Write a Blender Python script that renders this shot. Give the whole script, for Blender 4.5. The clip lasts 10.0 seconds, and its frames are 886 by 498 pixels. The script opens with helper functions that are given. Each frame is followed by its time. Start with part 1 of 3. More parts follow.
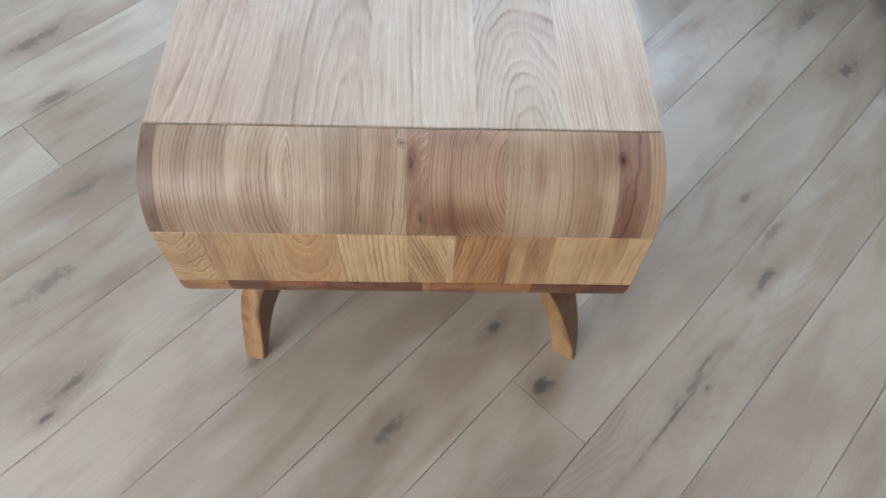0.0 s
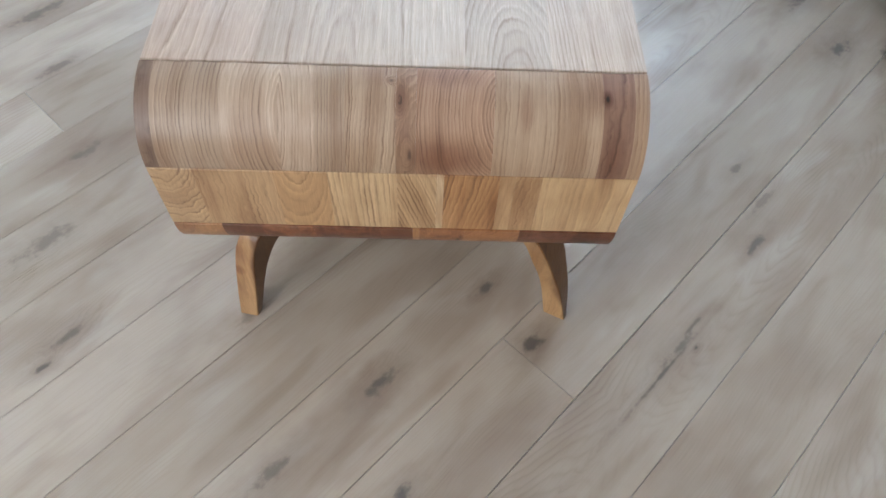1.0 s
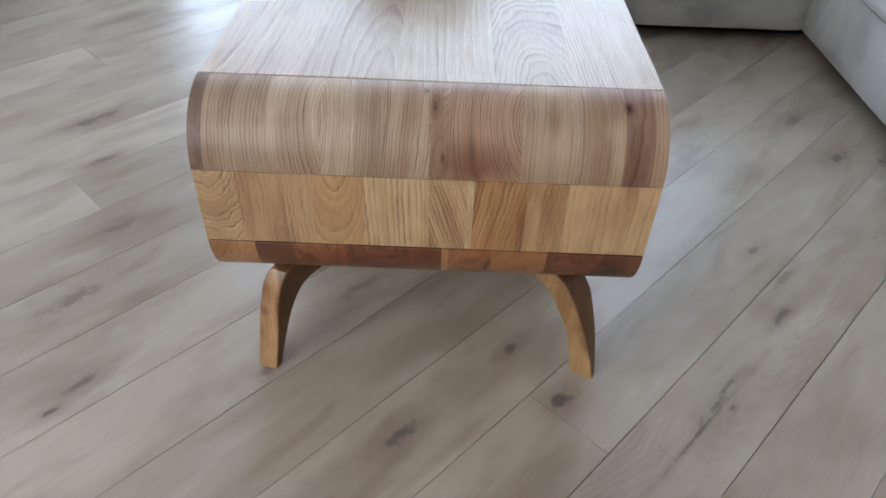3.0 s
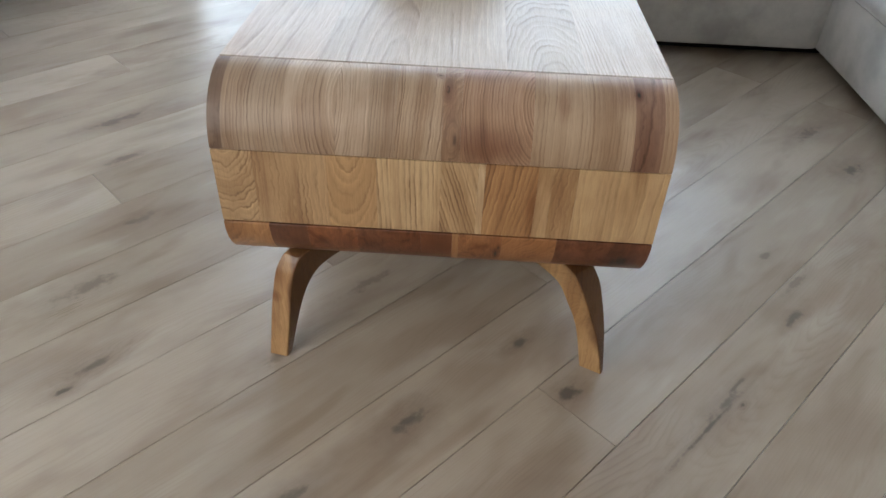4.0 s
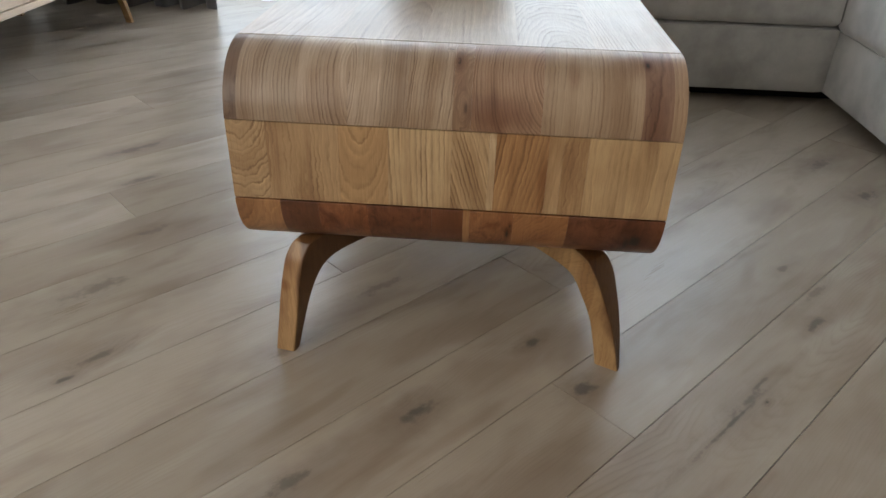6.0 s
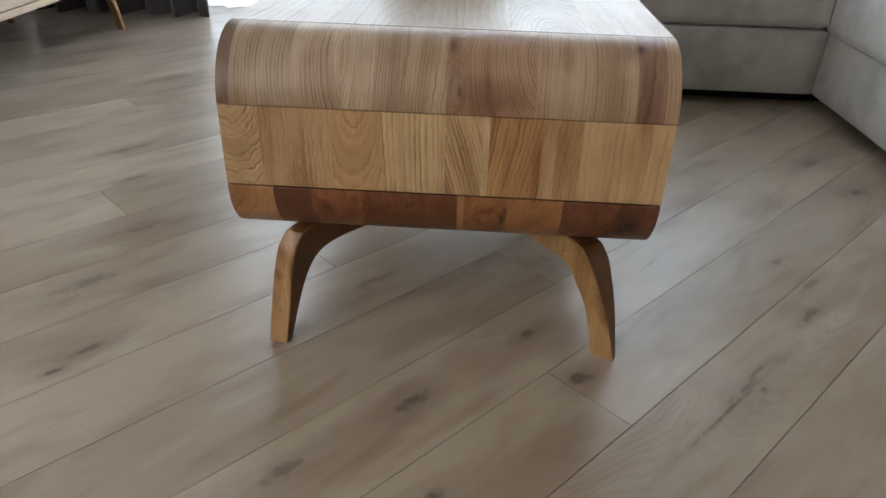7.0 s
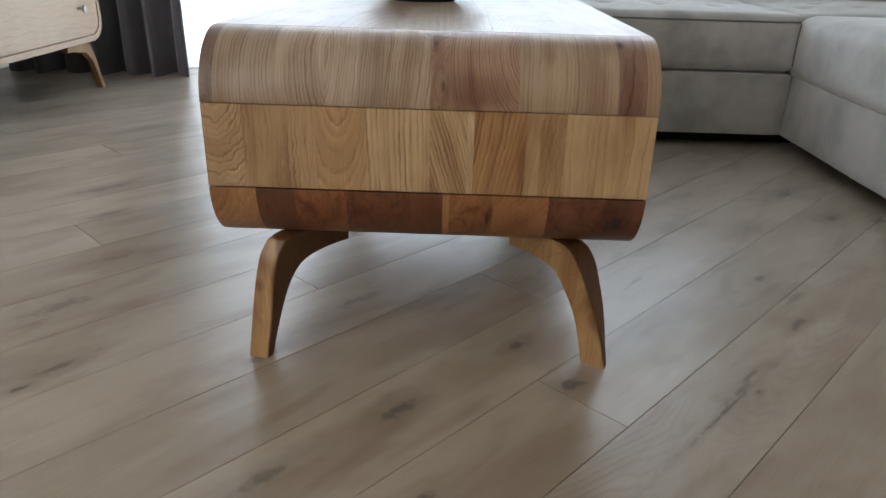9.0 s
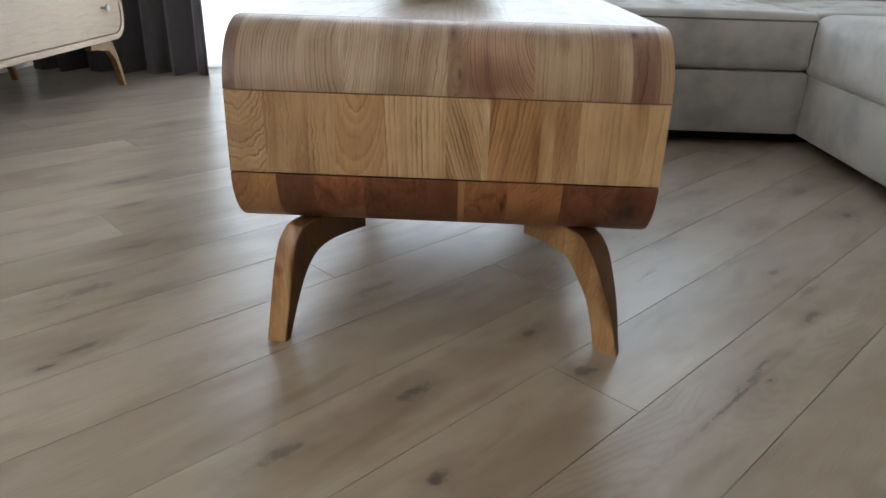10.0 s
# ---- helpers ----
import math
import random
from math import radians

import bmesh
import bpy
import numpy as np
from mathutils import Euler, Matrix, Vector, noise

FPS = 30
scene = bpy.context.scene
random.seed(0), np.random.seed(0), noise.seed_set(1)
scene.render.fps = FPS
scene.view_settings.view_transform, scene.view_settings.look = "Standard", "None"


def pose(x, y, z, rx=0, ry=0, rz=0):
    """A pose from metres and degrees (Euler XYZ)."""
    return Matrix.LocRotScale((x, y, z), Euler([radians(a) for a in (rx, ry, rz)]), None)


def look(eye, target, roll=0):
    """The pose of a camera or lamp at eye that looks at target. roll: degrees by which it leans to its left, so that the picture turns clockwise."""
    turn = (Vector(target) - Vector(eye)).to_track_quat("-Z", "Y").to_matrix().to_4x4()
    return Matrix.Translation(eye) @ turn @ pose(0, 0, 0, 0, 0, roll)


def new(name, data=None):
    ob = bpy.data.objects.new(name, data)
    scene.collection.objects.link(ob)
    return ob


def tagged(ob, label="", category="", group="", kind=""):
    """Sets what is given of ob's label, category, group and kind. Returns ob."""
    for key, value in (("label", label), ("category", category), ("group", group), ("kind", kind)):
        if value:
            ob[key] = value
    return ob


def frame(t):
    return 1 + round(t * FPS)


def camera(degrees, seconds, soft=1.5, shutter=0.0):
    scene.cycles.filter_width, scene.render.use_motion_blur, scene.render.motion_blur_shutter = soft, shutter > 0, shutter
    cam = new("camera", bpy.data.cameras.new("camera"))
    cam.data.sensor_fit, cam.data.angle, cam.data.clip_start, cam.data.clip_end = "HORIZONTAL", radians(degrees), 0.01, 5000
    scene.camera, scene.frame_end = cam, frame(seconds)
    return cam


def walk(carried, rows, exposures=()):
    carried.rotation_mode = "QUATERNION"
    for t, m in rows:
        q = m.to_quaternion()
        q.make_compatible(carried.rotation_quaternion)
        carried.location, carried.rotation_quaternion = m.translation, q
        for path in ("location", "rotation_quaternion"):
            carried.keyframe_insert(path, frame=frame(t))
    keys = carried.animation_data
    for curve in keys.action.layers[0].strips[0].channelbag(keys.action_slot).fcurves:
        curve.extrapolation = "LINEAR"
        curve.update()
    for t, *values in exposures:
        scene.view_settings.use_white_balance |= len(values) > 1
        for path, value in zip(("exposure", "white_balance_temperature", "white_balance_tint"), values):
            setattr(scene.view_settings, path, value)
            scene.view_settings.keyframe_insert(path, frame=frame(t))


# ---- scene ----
cam = camera(64.6, 10.0)
PATH = [
    (0, (0.024, -0.457, 1.096), (0.077, 0.604, -0.599), 3.2),
    (0.5, (0.037, -0.501, 1.086), (0.093, 0.578, -0.597), 3.1),
    (1, (0.044, -0.542, 1.063), (0.086, 0.548, -0.613), 3.2),
    (1.5, (0.03, -0.582, 1.026), (0.048, 0.566, -0.612), 3.1),
    (2, (0.025, -0.623, 0.997), (0.024, 0.638, -0.556), 2.4),
    (2.2, (0.022, -0.646, 0.974), (0.027, 0.690, -0.513), 2.4),
    (3.3, (0.024, -0.748, 0.902), (0.026, 0.780, -0.387), 2.3),
    (3.5, (0.028, -0.753, 0.9), (0.02, 0.775, -0.39), 2.3),
    (4, (0.032, -0.781, 0.869), (-0.012, 0.787, -0.372), 2.4),
    (4.5, (0.037, -0.807, 0.837), (-0.08, 0.8, -0.348), 2.1),
    (5, (0.043, -0.834, 0.804), (-0.114, 0.823, -0.304), 1.8),
    (5.5, (0.047, -0.854, 0.768), (-0.101, 0.841, -0.284), 1.7),
    (6, (0.044, -0.86, 0.736), (-0.052, 0.848, -0.3), 1.8),
    (6.2, (0.041, -0.865, 0.720), (-0.034, 0.855, -0.299), 1.9),
    (7.5, (0.044, -0.876, 0.695), (-0.036, 0.871, -0.275), 1.8),
    (8, (0.044, -0.888, 0.669), (-0.04, 0.911, -0.2), 1.6),
    (8.2, (0.044, -0.907, 0.637), (-0.032, 0.916, -0.182), 1.5),
    (8.5, (0.041, -0.917, 0.608), (-0.007, 0.915, -0.192), 1.6),
    (9, (0.035, -0.91, 0.596), (0.014, 0.921, -0.207), 1.7),
    (9.5, (0.038, -0.921, 0.588), (0.018, 0.911, -0.213), 1.8),
    (10, (0.035, -0.937, 0.579), (-0.027, 0.898, -0.214), 1.7),
]
walk(cam, [(t, look(eye, target, roll)) for t, eye, target, roll in PATH],
     [(0.0, -0.08, 5700, 10), (1.0, -0.10, 5700, 10), (2.0, -0.22, 5650, 10), (3.3, -0.45, 5850, 10), (4.0, -0.57, 6200, 10), (5.0, -0.80, 6400, 10), (6.0, -0.92, 6550, 10), (7.5, -0.92, 6500, 10), (8.2, -1.02, 6350, 10), (10.0, -1.00, 6500, 10)])

# ---- light ----
world = bpy.data.worlds.new("world")
scene.world = world
world.use_nodes = True
sky = world.node_tree.nodes.new("ShaderNodeTexSky")
sky.sky_type, sky.sun_disc = "NISHITA", False
sky.sun_elevation, sky.sun_rotation = radians(35), radians(-30)
world.node_tree.links.new(sky.outputs["Color"], world.node_tree.nodes["Background"].inputs["Color"])
world.node_tree.nodes["Background"].inputs["Strength"].default_value = 0.12


def window_light(name, m, width, height, watts, colour):
    data = bpy.data.lights.new(name, "AREA")
    data.shape, data.size, data.size_y = "RECTANGLE", width, height
    data.energy, data.color = watts, colour
    ob = new(name, data)
    ob.matrix_world = m
    return ob


window_light("window_daylight", pose(-0.02, 2.78, 1.24, -90, 0, 0), 3.04, 2.4, 400, (0.88, 0.95, 1.0))
window_light("side_window_daylight", pose(-2.25, -2.4, 1.6, 0, -90, 0), 1.6, 2.8, 175, (1.0, 0.955, 0.88))

# ---- materials ----


class Nodes:
    """A few short calls for node graphs."""

    def __init__(self, name):
        self.mat = bpy.data.materials.new(name)
        self.mat.use_nodes = True
        self.tree = self.mat.node_tree
        self.bsdf = self.tree.nodes["Principled BSDF"]

    def put(self, value, socket):
        if isinstance(value, bpy.types.NodeSocket):
            self.tree.links.new(value, socket)
        elif value is not None:
            socket.default_value = value

    def node(self, kind, **props):
        n = self.tree.nodes.new(kind)
        for key, value in props.items():
            setattr(n, key, value)
        return n

    def math(self, op, a, b=None, c=None, clamp=False):
        n = self.node("ShaderNodeMath", operation=op, use_clamp=clamp)
        for value, socket in zip((a, b, c), n.inputs):
            self.put(value, socket)
        return n.outputs[0]

    def add(self, a, b):
        return self.math("ADD", a, b)

    def mul(self, a, b):
        return self.math("MULTIPLY", a, b)

    def xyz(self, x, y, z):
        n = self.node("ShaderNodeCombineXYZ")
        for value, socket in zip((x, y, z), n.inputs):
            self.put(value, socket)
        return n.outputs[0]

    def split(self, v):
        n = self.node("ShaderNodeSeparateXYZ")
        self.put(v, n.inputs[0])
        return n.outputs

    def noise(self, v, scale=1.0, detail=2.0, rough=0.5, warp=0.0):
        n = self.node("ShaderNodeTexNoise")
        self.put(v, n.inputs["Vector"])
        self.put(scale, n.inputs["Scale"])
        self.put(detail, n.inputs["Detail"])
        self.put(rough, n.inputs["Roughness"])
        self.put(warp, n.inputs["Distortion"])
        return n.outputs[0]

    def ramp(self, f, *stops):
        n = self.node("ShaderNodeValToRGB")
        e = n.color_ramp.elements
        while len(e) < len(stops):
            e.new(0.5)
        for el, (at, c) in zip(e, stops):
            el.position = at
            el.color = (*c, 1) if isinstance(c, tuple) else (c, c, c, 1)
        self.put(f, n.inputs[0])
        return n.outputs[0]

    def smooth(self, f, lo, hi, a=0.0, b=1.0):
        n = self.node("ShaderNodeMapRange", interpolation_type="SMOOTHSTEP")
        for value, socket in zip((f, lo, hi, a, b), n.inputs):
            self.put(value, socket)
        return n.outputs[0]

    def mix(self, f, a, b, blend="MIX"):
        n = self.node("ShaderNodeMix", data_type="RGBA", blend_type=blend)
        self.put(f, n.inputs[0])
        self.put(a, n.inputs[6])
        self.put(b, n.inputs[7])
        return n.outputs[2]

    def uv(self, name):
        return self.split(self.node("ShaderNodeUVMap", uv_map=name).outputs[0])

    def bump(self, height, strength, distance):
        n = self.node("ShaderNodeBump")
        self.put(height, n.inputs["Height"])
        self.put(strength, n.inputs["Strength"])
        self.put(distance, n.inputs["Distance"])
        self.put(n.outputs[0], self.bsdf.inputs["Normal"])

    def out(self, **values):
        for key, value in values.items():
            key = key.replace("_", " ")
            if isinstance(value, tuple) and len(value) == 3:
                value = (*value, 1)
            self.put(value, self.bsdf.inputs[key])
        return self.mat


def knot_field(n, a, b, knots, wobble):
    """Dark hearts, brown halos and ring shifts of knots at (a, b, length, width, darkness)."""
    dark, halo, shift = 0.0, 0.0, 0.0
    for ka, kb, la, lb, strength in knots:
        da = n.math("DIVIDE", n.add(a, -ka), la)
        db = n.math("DIVIDE", n.add(b, -kb), lb)
        d = n.math("SQRT", n.add(n.mul(da, da), n.mul(db, db)))
        d = n.add(d, wobble)
        dark = n.math("MAXIMUM", dark, n.mul(n.smooth(d, 0.15, 0.75, 1.0, 0.0), strength))
        h = n.smooth(d, 0.2, 2.3, 1.0, 0.0)
        halo = n.math("MAXIMUM", halo, n.mul(h, strength))
        shift = n.add(shift, h)
    return dark, halo, shift


def solid_wood(name, rings=215.0, line=1.0, rough=0.36, tint=None, knots=(), pore=0.6, wave=1.0, long=1.0, stains=(), shine=0.5, mottle=1.0, heart_shade=None):
    """Oiled ash or oak. UV 'grain': metres across and along the grain; UV 'stave': the same from the stave's middle.
    The object's colour is the stave's own, its alpha how far the rings close into arches."""
    n = Nodes(name)
    u, v = n.uv("grain")[:2]
    su, sv = n.uv("stave")[:2]
    strong, wavy = n.uv("look")[:2]
    info = n.node("ShaderNodeObjectInfo")
    seed = n.mul(info.outputs["Random"], 53.0)
    alpha = info.outputs["Alpha"]
    base = tint if tint else n.mix(1.0, info.outputs["Color"], (1.0, 0.958, 0.905, 1), "MULTIPLY")
    n1 = n.add(n.noise(n.xyz(n.mul(u, 9.0), n.mul(v, 5.0 * long), seed), 1.0, 1.0), -0.5)
    n2 = n.add(n.noise(n.xyz(n.mul(u, 34.0), n.mul(v, 12.0 * long), n.add(seed, 7.0)), 1.0, 2.0), -0.5)
    n3 = n.add(n.noise(n.xyz(n.mul(u, 130.0), n.mul(v, 9.0 * long), n.add(seed, 17.0)), 1.0, 2.0), -0.5)
    wob = n.mul(n.add(n.noise(n.xyz(n.mul(u, 60.0), n.mul(v, 45.0), seed), 1.0, 2.0), -0.5), 1.1)
    dark, halo, shift = knot_field(n, v, u, knots, wob)
    bend = n.add(n.add(n.mul(n1, 9.0 * wave), n.mul(n2, 3.4 * wave)), n.mul(n3, 1.1))
    n4 = n.add(n.noise(n.xyz(n.mul(u, 75.0), n.mul(v, 70.0 * long ** 2), n.add(seed, 27.0)), 1.0, 3.0, 0.6), -0.5)
    bend = n.mul(n.add(bend, n.mul(n4, 2.2 * long)), wavy)
    straight = n.add(n.mul(su, rings), bend)
    qa, qb = n.mul(su, rings), n.mul(sv, rings)
    arch = n.add(n.math("SQRT", n.add(n.add(n.mul(qa, qa), n.mul(qb, qb)), 0.4)), n.mul(bend, 0.5))
    w = n.add(n.add(n.mul(straight, n.math("SUBTRACT", 1.0, alpha)), n.mul(arch, alpha)), n.mul(shift, 3.6))
    # years of unlike width and strength
    w = n.add(w, n.mul(n.noise(n.xyz(n.mul(w, 0.42), n.mul(v, 2.0), n.add(seed, 31.0)), 1.0, 2.0), 1.6 * long))
    f = n.math("FRACT", w)
    year = n.node("ShaderNodeTexWhiteNoise", noise_dimensions="2D")
    n.put(n.xyz(n.math("FLOOR", w), n.math("FLOOR", seed), 0.0), year.inputs["Vector"])
    year = year.outputs["Value"]
    ring = n.ramp(f, (0.0, 0.0), (0.09, 0.0), (0.50, 0.08), (0.82, 1.0), (1.0, 0.0))
    vary = n.smooth(n.noise(n.xyz(n.mul(u, 30.0), n.mul(v, 9.0), n.add(seed, 3.0)), 1.0, 3.0), 0.28, 0.66, 0.15, 1.0)
    vary = n.mul(vary, strong)
    pale = n.mul(n.ramp(f, (0.0, 0.0), (0.10, 1.0), (0.30, 0.1), (0.5, 0.0)), n.mul(vary, n.smooth(year, 0.75, 0.1, 0.1, 1.1)))
    ring = n.mul(ring, n.mul(vary, n.smooth(year, 0.05, 0.9, 0.22, 1.1)))
    pores = n.noise(n.xyz(n.mul(u, 1500.0), n.mul(v, 60.0), seed), 1.0, 2.0, 0.6)
    pores = n.mul(n.smooth(pores, 0.46, 0.62), n.add(n.mul(ring, 0.75), 0.25))
    fibre = n.noise(n.xyz(n.mul(u, 620.0), n.mul(v, 14.0), n.add(seed, 41.0)), 1.0, 3.0, 0.65)
    zone = n.noise(n.xyz(n.mul(w, 0.16), n.mul(v, 4.0), n.add(seed, 11.0)), 1.0, 3.0)
    tone = n.noise(n.xyz(n.mul(u, 20.0), n.mul(v, 14.0), n.add(seed, 13.0)), 1.0, 3.0)
    colour = n.mix(n.mul(ring, line), base, (0.34, 0.24, 0.17, 1), "MULTIPLY")
    colour = n.mix(n.mul(pale, 0.65 * line), colour, (1.6, 1.62, 1.62, 1), "MULTIPLY")
    colour = n.mix(n.mul(pores, pore), colour, (0.45, 0.34, 0.26, 1), "MULTIPLY")
    colour = n.mix(n.smooth(fibre, 0.40, 0.75, 0.0, 0.45), colour, (0.70, 0.62, 0.55, 1), "MULTIPLY")
    colour = n.mix(n.smooth(fibre, 0.45, 0.22, 0.0, 0.4), colour, (1.25, 1.24, 1.22, 1), "MULTIPLY")
    colour = n.mix(n.smooth(zone, 0.42, 0.70, 0.0, 0.8 * mottle), colour, (0.64, 0.54, 0.46, 1), "MULTIPLY")
    colour = n.mix(n.smooth(tone, 0.45, 0.75, 0.0, 0.4 * mottle), colour, (0.74, 0.65, 0.57, 1), "MULTIPLY")
    burl = n.noise(n.xyz(n.mul(u, 48.0), n.mul(v, 30.0), n.add(seed, 21.0)), 1.0, 4.0, 0.6, 1.2)
    colour = n.mix(n.mul(n.smooth(wavy, 0.9, 2.0, 0.0, 1.0), n.smooth(burl, 0.46, 0.72)), colour, (0.50, 0.36, 0.27, 1), "MULTIPLY")
    colour = n.mix(n.mul(n.smooth(wavy, 1.2, 2.0, 0.0, 0.8), n.smooth(burl, 0.48, 0.30)), colour, (1.45, 1.5, 1.55, 1), "MULTIPLY")
    # brown wood beyond a slanted line, with that face's shade put into its colour
    if heart_shade:
        side = n.add(n.add(u, n.mul(v, -heart_shade[1])), n.add(n.mul(n2, 0.02), -heart_shade[0]))
        colour = n.mix(n.smooth(side, -0.004, 0.004, 0.0, 0.95), colour, (0.30, 0.22, 0.17, 1), "MULTIPLY")
    if knots:
        colour = n.mix(n.mul(halo, 0.95), colour, (0.42, 0.28, 0.20, 1), "MULTIPLY")
        colour = n.mix(dark, colour, (0.014, 0.009, 0.006, 1))
    if stains:
        blot = n.mul(n.add(n.noise(n.xyz(n.mul(u, 45.0), n.mul(v, 14.0), 2.0), 1.0, 3.0, 0.6), -0.5), 1.6)
        tinge = knot_field(n, v, u, stains, blot)[1]
        colour = n.mix(tinge, colour, (0.50, 0.32, 0.24, 1), "MULTIPLY")
    n.bump(n.add(n.mul(ring, -0.6), n.mul(pores, -1.0)), 0.25, 0.0006)
    gloss = n.add(n.mul(tone, 0.14), rough - 0.07)
    return n.out(Base_Color=colour, Roughness=gloss, Specular_IOR_Level=shine)


FLOOR_ANGLE = 46.7
FLOOR_KNOTS = [  # along, across, length, width, darkness
    (-0.099, -0.056, 0.030, 0.017, 0.75), (0.128, -0.184, 0.024, 0.012, 0.8), (0.293, -0.367, 0.050, 0.010, 0.6),
    (0.152, -0.056, 0.022, 0.008, 0.7), (1.189, -0.213, 0.034, 0.018, 0.8), (0.576, -0.352, 0.030, 0.008, 0.7),
    (-0.400, 0.367, 0.026, 0.010, 0.6), (-0.461, 0.348, 0.016, 0.007, 0.8), (-0.336, 0.563, 0.060, 0.017, 0.5),
    (-0.027, 1.138, 0.070, 0.016, 0.6), (0.709, -0.231, 0.030, 0.008, 0.5), (-0.196, -0.204, 0.018, 0.011, 0.9),
    (-0.310, -0.041, 0.040, 0.012, 0.6), (1.259, -0.298, 0.040, 0.013, 0.7), (0.314, -0.387, 0.007, 0.004, 0.9),
    (1.290, -0.062, 0.060, 0.016, 0.6), (-0.165, 0.190, 0.030, 0.012, 0.5), (0.05, 0.235, 0.07, 0.012, 0.4),
    (0.664, -0.310, 0.045, 0.008, 0.4), (0.235, -0.373, 0.10, 0.0035, 0.75), (0.345, -0.36, 0.03, 0.004, 0.6), (-0.17, 0.70, 0.04, 0.013, 0.4), (-0.09, 0.95, 0.05, 0.012, 0.5)]


def floor_wood():
    n = Nodes("grey_oak_plank")
    u, v = n.uv("grain")[:2]
    su, sv = n.uv("stave")[:2]
    info = n.node("ShaderNodeObjectInfo")
    seed = n.mul(info.outputs["Random"], 91.0)
    pick = n.math("FRACT", n.mul(info.outputs["Random"], 13.7))
    n1 = n.add(n.noise(n.xyz(n.mul(u, 7.0), n.mul(v, 1.6), seed), 1.0, 1.0), -0.5)
    n2 = n.add(n.noise(n.xyz(n.mul(u, 30.0), n.mul(v, 6.0), seed), 1.0, 2.0), -0.5)
    wob = n.mul(n.add(n.noise(n.xyz(n.mul(u, 55.0), n.mul(v, 38.0), seed), 1.0, 3.0, 0.55), -0.5), 1.7)
    dark, halo, shift = knot_field(n, v, u, [(a, b, la * 1.5, lb * 1.5, k) for a, b, la, lb, k in FLOOR_KNOTS], wob)
    bend = n.add(n.mul(n1, 16.0), n.mul(n2, 5.0))
    straight = n.add(n.mul(u, 160.0), bend)
    qa = n.mul(n.add(su, n.mul(n.add(pick, -0.5), 0.05)), 150.0)
    qb = n.mul(n.math("SUBTRACT", n.math("FRACT", n.add(n.mul(v, 0.9), pick)), 0.5), 30.0)
    arch = n.add(n.math("SQRT", n.add(n.add(n.mul(qa, qa), n.mul(qb, qb)), 0.5)), n.mul(bend, 0.6))
    sel = n.smooth(pick, 0.5, 0.8)
    w = n.add(n.add(n.mul(straight, n.math("SUBTRACT", 1.0, sel)), n.mul(arch, sel)), n.mul(shift, 2.0))
    ring = n.ramp(n.math("FRACT", w), (0.0, 0.3), (0.15, 0.0), (0.55, 0.2), (0.85, 1.0), (1.0, 0.3))
    vary = n.smooth(n.noise(n.xyz(n.mul(u, 14.0), n.mul(v, 2.2), n.add(seed, 5.0)), 1.0, 2.0), 0.38, 0.68)
    ring = n.mul(ring, vary)
    fine = n.noise(n.xyz(n.mul(u, 420.0), n.mul(v, 9.0), seed), 1.0, 3.0, 0.6)
    streak = n.noise(n.xyz(n.mul(u, 16.0), n.mul(v, 4.0), n.add(seed, 2.0)), 1.0, 2.0, 0.5, 0.5)
    cloud = n.noise(n.xyz(n.mul(u, 8.0), n.mul(v, 3.4), n.add(seed, 9.0)), 1.0, 3.0)
    base = n.mix(info.outputs["Random"], (0.335, 0.280, 0.220, 1), (0.430, 0.370, 0.300, 1))
    colour = n.mix(n.smooth(cloud, 0.42, 0.70, 0.0, 0.75), base, (0.270, 0.210, 0.158, 1))
    colour = n.mix(n.smooth(streak, 0.52, 0.76, 0.0, 0.5), colour, (0.62, 0.55, 0.49, 1), "MULTIPLY")
    colour = n.mix(n.smooth(streak, 0.46, 0.25, 0.0, 0.35), colour, (0.47, 0.43, 0.375, 1))
    colour = n.mix(n.mul(ring, n.add(n.mul(sel, 0.12), 0.15)), colour, (0.55, 0.48, 0.42, 1), "MULTIPLY")
    colour = n.mix(n.smooth(fine, 0.42, 0.70, 0.0, 0.13), colour, (0.66, 0.60, 0.54, 1), "MULTIPLY")
    colour = n.mix(n.mul(halo, 0.62), colour, (0.50, 0.45, 0.42, 1), "MULTIPLY")
    colour = n.mix(n.mul(dark, 0.9), colour, (0.060, 0.053, 0.050, 1))
    n.bump(n.add(n.mul(fine, 0.6), n.mul(ring, -0.4)), 0.08, 0.0006)
    return n.out(Base_Color=colour, Roughness=n.add(n.mul(fine, 0.03), n.add(n.mul(cloud, 0.08), 0.24)))


def painted(name, colour, rough=0.8, grain=60.0, spread=0.06, bump=0.0004):
    n = Nodes(name)
    p = n.node("ShaderNodeTexCoord").outputs["Object"]
    small, large = n.noise(p, grain, 3.0), n.noise(p, 1.7, 3.0)
    c = n.mix(n.smooth(large, 0.3, 0.7), (*[x * (1 - spread) for x in colour], 1), (*[min(1, x * (1 + spread)) for x in colour], 1))
    c = n.mix(n.smooth(small, 0.3, 0.8, 0.0, spread * 2), c, (*[x * 0.7 for x in colour], 1))
    n.bump(small, 0.3, bump)
    return n.out(Base_Color=c, Roughness=rough)


